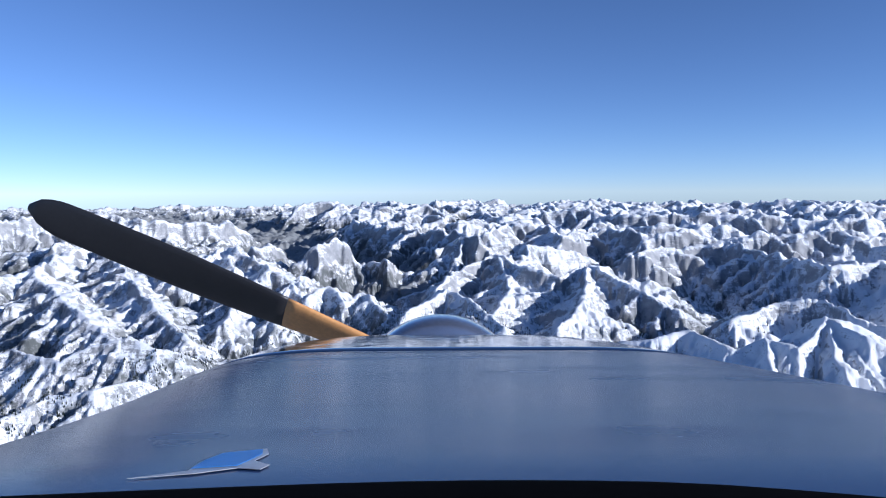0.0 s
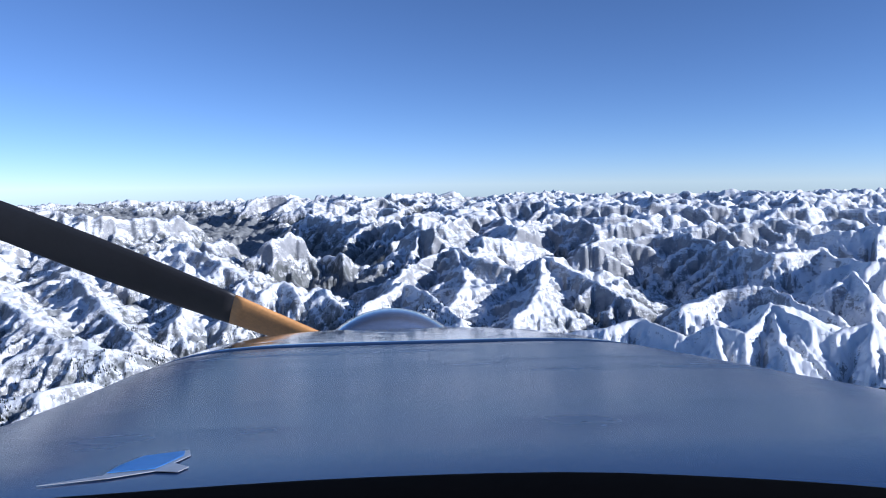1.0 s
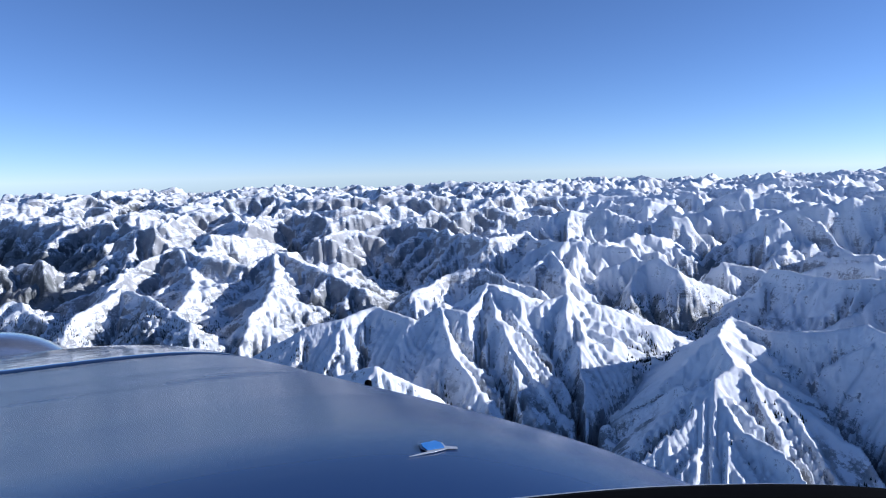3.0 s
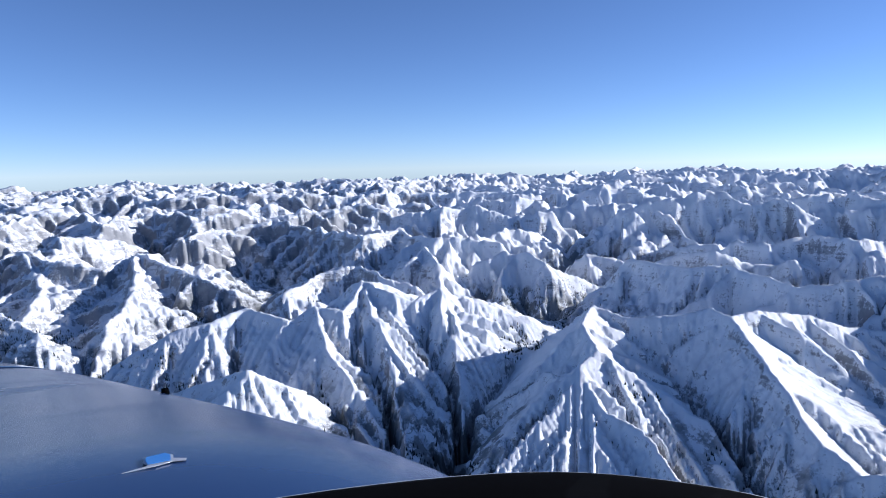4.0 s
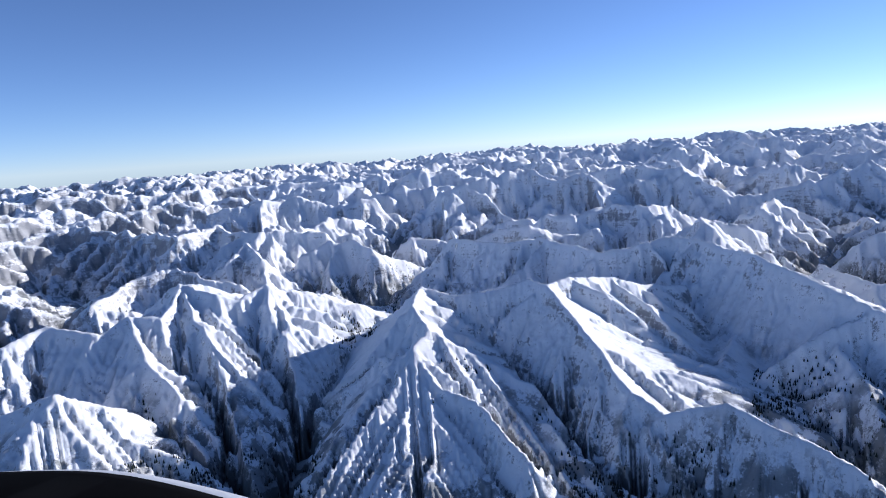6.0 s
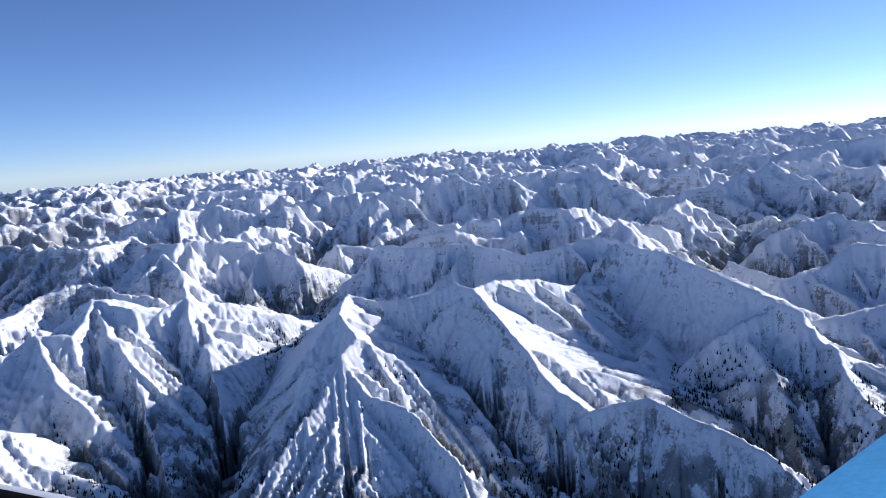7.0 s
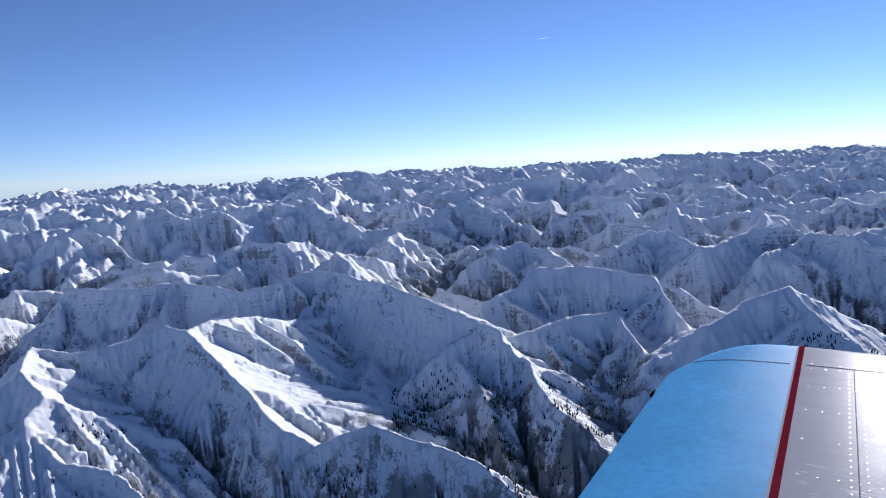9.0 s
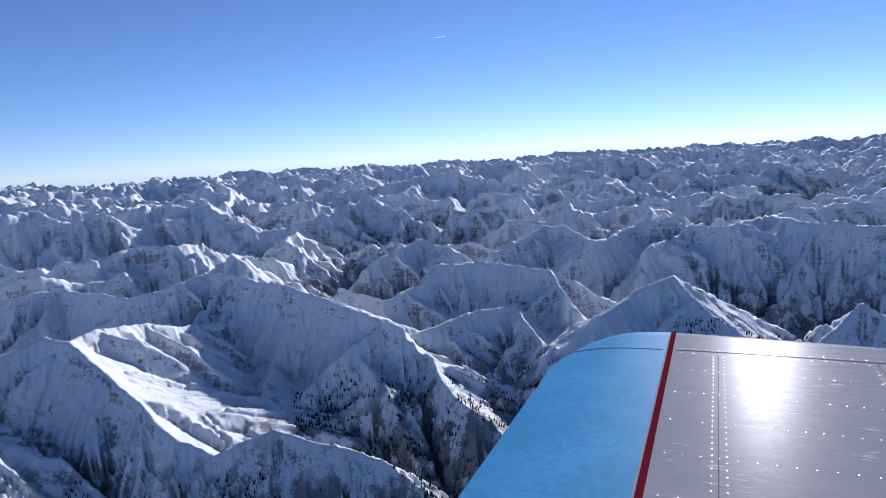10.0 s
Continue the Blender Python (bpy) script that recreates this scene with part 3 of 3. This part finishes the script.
# a short vapour trail high over the ranges
bm = bmesh.new()
rows = []
for k in range(25):
    t = k / 24
    half = 0.28 + 0.75 * math.sin(math.pi * t) ** 0.7 * (0.6 + 0.4 * math.sin(k * 1.7))
    z = 6 * (t - 0.5) + 0.5 * math.sin(k * 0.9)
    rows.append([bm.verts.new((95 * (t - 0.5), 0.6 * math.cos(q * 1.57), z + half * q)) for q in (-1, -0.4, 0.4, 1)])
for a, b in zip(rows[:-1], rows[1:]):
    for i in range(3):
        bm.faces.new((a[i], b[i], b[i + 1], a[i + 1]))
me = bpy.data.meshes.new("vapour_trail")
bm.to_mesh(me)
bm.free()
me.materials.append(M_VAPOUR)
trail = tagged(new("vapour_trail", me), "short white vapour trail in the clear sky", "contrail")
trail.matrix_world = pose(4244, 24, 844, 0, 0, -89.7)


# ---------------------------------------------------------------- aircraft
def part(name, bm, material, parent=None, label="", smooth=True):
    me = bpy.data.meshes.new(name)
    bmesh.ops.recalc_face_normals(bm, faces=bm.faces)
    bm.to_mesh(me)
    bm.free()
    if smooth:
        for p in me.polygons:
            p.use_smooth = True
    me.materials.append(material)
    ob = new(name, me)
    if parent:
        ob.parent = parent
    return tagged(ob, label)


def loft(bm, rings, closed=True, cap=False):
    """Faces between rings of places, each ring of equal length."""
    made = [[bm.verts.new(p) for p in ring] for ring in rings]
    n = len(made[0])
    for a, b in zip(made[:-1], made[1:]):
        for i in range(n if closed else n - 1):
            bm.faces.new((a[i], a[(i + 1) % n], b[(i + 1) % n], b[i]))
    if cap:
        bm.faces.new(made[0])
        bm.faces.new(made[-1])
    return made


aircraft = tagged(new("light_aircraft"), "small low-wing aircraft with blue-grey cowling and blue wing edges", "aircraft")
aircraft.location = (0, 0, EYE)


def glide(table, v):
    """Smoothly interpolated column values of a short table of rows (v, a, b, ...)."""
    n = len(table)
    i = max(k for k in range(n - 1) if k == 0 or v >= table[k][0])
    a, b = table[i], table[i + 1]
    before, after = table[max(i - 1, 0)], table[min(i + 2, n - 1)]
    w = b[0] - a[0]
    t = min(max((v - a[0]) / w, 0), 1)
    out = []
    for c in range(1, len(a)):
        m0 = (b[c] - before[c]) / (b[0] - before[0]) * w
        m1 = (after[c] - a[c]) / (after[0] - a[0]) * w
        out.append((2 * t ** 3 - 3 * t ** 2 + 1) * a[c] + (t ** 3 - 2 * t ** 2 + t) * m0 + (3 * t ** 2 - 2 * t ** 3) * b[c] + (t ** 3 - t ** 2) * m1)
    return out


# y, centre x, top z, half width, half height, squareness
COWL = [(-0.05, 0.095, -0.140, 0.735, 0.48, 4.2), (0.30, 0.095, -0.150, 0.735, 0.48, 4.3), (0.54, 0.11, -0.188, 0.705, 0.47, 4.5), (0.85, 0.10, -0.240, 0.675, 0.46, 4.8),
        (1.34, 0.055, -0.313, 0.645, 0.44, 5.0), (1.75, 0.02, -0.372, 0.60, 0.40, 4.4), (1.93, 0.00, -0.408, 0.54, 0.36, 3.6), (2.03, -0.01, -0.455, 0.45, 0.30, 3.0),
        (2.07, -0.015, -0.52, 0.33, 0.22, 2.6)]


def cowl_top(x, y):
    """Height of the cowling's upper surface."""
    cx, top, w, hh, n = glide(COWL, y)
    return top - hh + hh * max(1 - abs((x - cx) / w) ** n, 0) ** (1 / n)


def cowl_ring(y, grow=0.0, steps=96):
    cx, top, w, hh, n = glide(COWL, y)
    w, hh2, cz = w + grow, hh + grow, top - hh
    ring = []
    for i in range(steps):
        a = 2 * math.pi * i / steps
        c, s = math.cos(a), math.sin(a)
        ring.append((cx + w * math.copysign(abs(c) ** (2 / n), c), y, cz + hh2 * math.copysign(abs(s) ** (2 / n), s)))
    return ring


bm = bmesh.new()
loft(bm, [cowl_ring(-0.05 + 1.38 * i / 23) for i in range(24)] + [cowl_ring(1.335, -0.006)])
part("cowling", bm, M_COWL, aircraft, "glossy blue-grey engine cowling")
bm = bmesh.new()
loft(bm, [cowl_ring(1.33, -0.012), cowl_ring(1.352, -0.012)])
part("seam", bm, M_BLACK, aircraft, "dark cowling joint")
bm = bmesh.new()
loft(bm, [cowl_ring(1.349, -0.006)] + [cowl_ring(1.352 + (2.07 - 1.352) * (i / 18) ** 0.8) for i in range(19)], cap=True)
part("nose_bowl", bm, M_POLISHED, aircraft, "polished metal nose bowl")

HUB = Vector((-0.01, 2.2, -0.600))
SPINNER_Z = -0.668
bm = bmesh.new()
prof = [(2.075, 0.0), (2.075, 0.255), (2.085, 0.266), (2.14, 0.272), (2.22, 0.270), (2.30, 0.25), (2.38, 0.21), (2.45, 0.155), (2.50, 0.09), (2.52, 0.04), (2.525, 0.001)]
loft(bm, [[(HUB.x + q * math.cos(2 * math.pi * i / 64), y, SPINNER_Z + q * math.sin(2 * math.pi * i / 64)) for i in range(64)] for y, q in prof])
spinner = part("spinner", bm, M_SPINNER, aircraft, "polished metal spinner")


def blade(angle):
    """A twisted, tapered blade from the hub outwards at that angle."""
    out = Vector((math.cos(angle), 0, math.sin(angle)))
    side = Vector((-math.sin(angle), 0, math.cos(angle)))

    def ring(u):
        d = 0.12 + u * 1.31
        chord = 0.105 + 0.066 * math.sin(min(u * 2.2, 1.57)) - 0.09 * max(u - 0.4, 0) ** 1.2
        chord *= max(1 - (max(u - 0.9, 0) / 0.102) ** 2, 0.02) ** 0.5
        twist = radians(52 - 40 * u)
        thick = 0.022 - 0.015 * u
        pts = []
        for i in range(16):
            a = 2 * math.pi * i / 16
            c, s = chord * math.cos(a) / 2, thick * math.sin(a)
            pts.append(HUB + out * d + side * (c * math.cos(twist) - s * math.sin(twist)) * 1.0 + Vector((0, 1, 0)) * (c * math.sin(twist) + s * math.cos(twist)))
        return pts

    root = bmesh.new()
    loft(root, [ring(u / 40) for u in range(0, 14)], cap=True)
    outer = bmesh.new()
    loft(outer, [ring(u / 40) for u in range(13, 41)], cap=True)
    return root, outer


for ang in (157, -23):
    root, outer = blade(radians(ang))
    b = part("propeller_blade", outer, M_BLADE, aircraft, "black propeller blade")
    part("blade_root", root, M_ORANGE, b, "orange root of the blade")

# glareshield: a dark padded shelf with a curved front edge
EDGE = [(-0.9, 0.02), (-0.6, 0.17), (-0.3, 0.24), (-0.08, 0.266), (0.06, 0.270), (0.18, 0.256), (0.277, 0.230), (0.357, 0.208), (0.46, 0.179), (0.55, 0.150), (0.63, 0.108), (0.675, 0.060), (0.70, 0.0), (0.715, -0.12), (0.72, -0.3)]


def smooth_line(points, per=5):
    """A rounded line through the points (Catmull-Rom)."""
    p = [Vector((*q, 0)) for q in points]
    p = [p[0]] + p + [p[-1]]
    line = []
    for a, b, c, d in zip(p, p[1:], p[2:], p[3:]):
        for i in range(per):
            t = i / per
            line.append(0.5 * (2 * b + (c - a) * t + (2 * a - 5 * b + 4 * c - d) * t * t + (3 * b - a - 3 * c + d) * t ** 3))
    return line + [p[-1]]


def shelf(name, drop, material, label, out=0.0, parent=aircraft):
    """The padded shelf below the windscreen, with a rolled front edge."""
    line = smooth_line(EDGE)
    bm = bmesh.new()
    rings = []
    for i, q in enumerate(line):
        d = (line[min(i + 1, len(line) - 1)] - line[max(i - 1, 0)]).normalized()
        n = Vector((-d.y, d.x, 0))
        q = q + n * out
        ring = []
        for back, z in ((0.30, -0.125), (0.03, -0.120), (0.012, -0.1205), (0.004, -0.1235), (0.0, -0.129), (0.004, -0.20), (0.30, -0.21)):
            ring.append(q - n * back + Vector((0, 0, z - drop + 0.008 * min(max((0.4 - q.x) / 0.3, 0), 1))))
        rings.append(ring)
    loft(bm, rings, cap=True)
    return part(name, bm, material, parent, label)


shelf("glareshield", 0.0, M_BLACK, "dark padded glareshield")
shelf("windscreen_rim", 0.004, M_RIM, "pale metal windscreen rim", 0.009)

# wing: rows across the chord from under the leading edge over the top to the trailing edge
LE_ROOT, LE_TIP = Vector((0.55, 0.61, -1.02)), Vector((4.13, -0.77, -0.995))
OUT = (LE_TIP - LE_ROOT).normalized()
SPAN = (LE_TIP - LE_ROOT).length
CHORD = Vector((-0.361, -0.933, 0.0))


def tip_cut(c):
    """How far the rounded tip stays short of the full span."""
    return 0.45 * max(1 - c / 0.45, 0) ** 2.3 + 0.07 * max(c - 0.5, 0)


def wing_point(s, c, lift=0.0):
    """The wing's upper surface s metres out along the span and c metres behind the leading edge."""
    full = SPAN - tip_cut(c)
    s = min(s, full)
    rise = 0.055 * math.sin(min(max(c, 0) / 0.32, 1) * math.pi / 2) ** 0.8 - 0.02 * max(c - 0.5, 0) ** 1.5
    edge = max(s - (full - 0.10), 0) / 0.10
    return LE_ROOT + OUT * s + CHORD * c + Vector((0, 0, rise - 0.03 * edge ** 2.5 + lift))


def wing_panel(name, c0, c1, material, label, lift=0.0, s0=0.0, s1=9.0, steps=16, cols=48):
    """A piece of the wing's skin, 12 mm thick at its borders."""
    bm = bmesh.new()
    rows = []
    for i in range(steps + 1):
        c = c0 + (c1 - c0) * (i / steps) ** (2 if c0 == 0 else 1)
        top = min(s1, SPAN - tip_cut(c))
        rows.append([wing_point(s0 + (top - s0) * (1 - (1 - j / cols) ** 1.5), c, lift) for j in range(cols + 1)])
    loft(bm, rows, closed=False)
    edge = [e for e in bm.edges if e.is_boundary]
    for e in edge:
        e.smooth = False
    made = bmesh.ops.extrude_edge_only(bm, edges=edge)
    for v in made["geom"]:
        if isinstance(v, bmesh.types.BMVert):
            v.co.z -= 0.012 if lift == 0 else lift * 1.5
    return part(name, bm, material, wing, label)


wing = tagged(new("wing"), "wing with blue leading edge, red stripe and bare metal skin")
wing.parent = aircraft
wing_panel("leading_edge", 0.0, 0.500, M_BLUE, "light blue painted leading edge")
wing_panel("stripe", 0.502, 0.524, M_RED, "dark red stripe", lift=0.003)
wing_panel("stripe_border", 0.4945, 0.501, M_SKIN, "pale line beside the red stripe", lift=0.003, steps=2)
wing_panel("wing_skin", 0.501, 1.75, M_SKIN, "riveted bare aluminium wing skin", steps=26)

# underside
bm = bmesh.new()
rows = []
for i in range(13):
    c = 1.75 * (i / 12) ** 2
    rows.append([wing_point(SPAN * j / 20, c) + Vector((0, 0, -0.012 - 0.15 * math.sin(math.pi * (i / 12) ** 0.6))) for j in range(21)])
loft(bm, rows, closed=False)
part("underside", bm, M_SKIN, wing, "bare aluminium underside")


def seam_line(c0, s0, c1, s1, width=0.004, steps=30):
    """A narrow dark joint between skin panels."""
    bm = bmesh.new()
    rows = []
    for i in range(steps + 1):
        t = i / steps
        c, s = c0 + (c1 - c0) * t, s0 + (s1 - s0) * t
        p, q = wing_point(s, c), wing_point(s + 0.01 * (s1 - s0), c + 0.01 * (c1 - c0))
        d = (q - p).normalized() if (q - p).length > 1e-6 else OUT
        n = Vector((-d.y, d.x, 0)) * width / 2
        rows.append([p - n + Vector((0, 0, 0.0008)), p - n * 0.5 + Vector((0, 0, 0.0022)), p + n * 0.5 + Vector((0, 0, 0.0022)), p + n + Vector((0, 0, 0.0008))])
    loft(bm, rows, closed=False)
    return part("panel_joint", bm, M_JOINT, wing)


CAP = SPAN - 0.36
seam_line(0.02, CAP - 0.02, 0.48, CAP, 0.003)
seam_line(0.54, CAP, 1.74, CAP, 0.003)
seam_line(0.715, 0.2, 0.715, CAP, 0.0035)
seam_line(1.32, 0.2, 1.32, CAP, 0.003)


def rivets(places, material, radius=0.0038):
    """Domed rivet heads, all in one mesh."""
    bm = bmesh.new()
    for s, c in places:
        p = wing_point(s, c)
        ring = [bm.verts.new(p + Vector((radius * math.cos(a), radius * math.sin(a), 0.0004))) for a in (i * math.pi / 3 for i in range(6))]
        top = bm.verts.new(p + Vector((0, 0, 0.4 * radius if radius > 0.003 else 0.0008)))
        for i in range(6):
            bm.faces.new((ring[i], ring[(i + 1) % 6], top))
    return tagged(part("rivets", bm, material, wing, "rows of small metal rivets"), kind="stuff")


rng = random.Random(4)
spots = []
ribs = [CAP - 0.035, CAP + 0.03] + [CAP - 0.27 * k for k in range(1, 10)]
for s in ribs:
    c = 0.56
    while c < 1.72:
        if rng.random() < 0.92:
            spots.append((s + rng.uniform(-0.003, 0.003), c))
        c += 0.052
for c in (0.695, 0.737, 1.30, 1.34):
    s = 0.3
    while s < CAP - 0.05:
        spots.append((s, c))
        s += 0.045
rivets(spots, M_RIVET)
blue_spots = []
for s in [CAP - 0.27 * k for k in range(0, 9)]:
    for c in (0.17, 0.30, 0.43):
        blue_spots.append((s, c))
rivets(blue_spots, M_BLUE, 0.0026)

# flush filler cap near the wing root: a ring, a sunken disc and a folding tab
CAP_AT = wing_point(1.75, 0.17)


def turned_disc(profile, steps=36):
    bm = bmesh.new()
    loft(bm, [[CAP_AT + Vector((q * math.cos(2 * math.pi * i / steps), q * math.sin(2 * math.pi * i / steps), z)) for i in range(steps)] for q, z in profile])
    return bm


cap = part("fuel_cap", turned_disc([(0.046, -0.004), (0.046, 0.003), (0.043, 0.0045), (0.038, 0.0045), (0.036, 0.002)]), M_RIM, wing, "round metal fuel filler cap")
part("lid", turned_disc([(0.036, 0.002), (0.030, 0.0015), (0.001, 0.0015)]), M_SPINNER, cap)
bm = bmesh.new()
bmesh.ops.create_cube(bm, size=1.0)
bmesh.ops.bevel(bm, geom=bm.edges[:], offset=0.15, segments=2, affect="EDGES")
bm.transform(Matrix.Translation(CAP_AT + Vector((0.004, 0, 0.004))) @ Matrix.Diagonal((0.034, 0.016, 0.006, 1)))
part("tab", bm, M_BLACK, cap)

# small dark vane on the leading edge
bm = bmesh.new()
bmesh.ops.create_cone(bm, cap_ends=True, segments=10, radius1=0.007, radius2=0.003, depth=0.07)
bm.transform(Matrix.Translation(wing_point(SPAN - 0.78, 0.004) + Vector((0.0, 0.004, 0.006))) @ OUT.to_track_quat("Z", "Y").to_matrix().to_4x4())
part("stall_vane", bm, M_BLACK, wing, "small dark stall warning vane")


# ---------------------------------------------------------------- cowling details
def decal(name, points, x, y, scale, material, label, lift=0.0005, long=1.5):
    """A thin sticker that follows the cowling's surface."""
    bm = bmesh.new()
    top = [bm.verts.new((x + a * scale, y + long * b * scale, cowl_top(x + a * scale, y + long * b * scale) + lift)) for a, b in points]
    bm.faces.new(top)
    geom = bmesh.ops.extrude_face_region(bm, geom=bm.faces[:])["geom"]
    for v in geom:
        if isinstance(v, bmesh.types.BMVert):
            v.co.z += 0.0004
    return part(name, bm, material, aircraft, label, smooth=False)


SWOOSH = [(-1.5, -0.55), (-0.5, -0.30), (-0.55, 0.1), (-0.35, 0.55), (0.55, 0.75), (0.75, 0.45), (0.62, 0.1), (1.05, -0.1), (0.95, -0.3), (0.45, -0.22), (-0.3, -0.42)]
FIELD = [(-0.47, -0.24), (-0.44, 0.12), (-0.28, 0.49), (0.5, 0.67), (0.62, 0.42), (0.5, 0.05), (0.4, -0.16)]
for sx, sy, size, long in ((-0.135, 0.405, 0.029, 2.0), (0.515, 0.325, 0.016, 1.5)):
    decal("emblem", SWOOSH, sx, sy, size, M_RIM, "pale emblem outline", 0.0005, long)
    decal("emblem_field", FIELD, sx, sy, size, M_EMBLEM, "bright blue emblem", 0.0012, long)


# small dark fastener on the cowling's shoulder
bm = bmesh.new()
bmesh.ops.create_cone(bm, cap_ends=True, segments=20, radius1=0.006, radius2=0.0045, depth=0.008)
bmesh.ops.bevel(bm, geom=bm.edges[:], offset=0.0008, segments=2, affect="EDGES")
bm.transform(Matrix.Translation((0.64, 0.82, cowl_top(0.64, 0.82) + 0.003)))
part("fastener", bm, M_BLACK, aircraft, "small black fastener")


# plain body that closes the aircraft behind and below the cockpit
bm = bmesh.new()
loft(bm, [[(0.095 + w * math.copysign(abs(math.cos(a)) ** 0.5, math.cos(a)), y, z + k * math.copysign(abs(math.sin(a)) ** 0.5, math.sin(a))) for a in (2 * math.pi * i / 40 for i in range(40))]
          for y, w, z, k in ((-0.06, 0.72, -0.72, 0.30), (-0.6, 0.72, -0.74, 0.32), (-1.5, 0.66, -0.70, 0.32), (-2.6, 0.42, -0.62, 0.26), (-4.2, 0.16, -0.50, 0.16))], cap=True)
part("fuselage", bm, M_COWL, aircraft, "plain blue-grey fuselage")
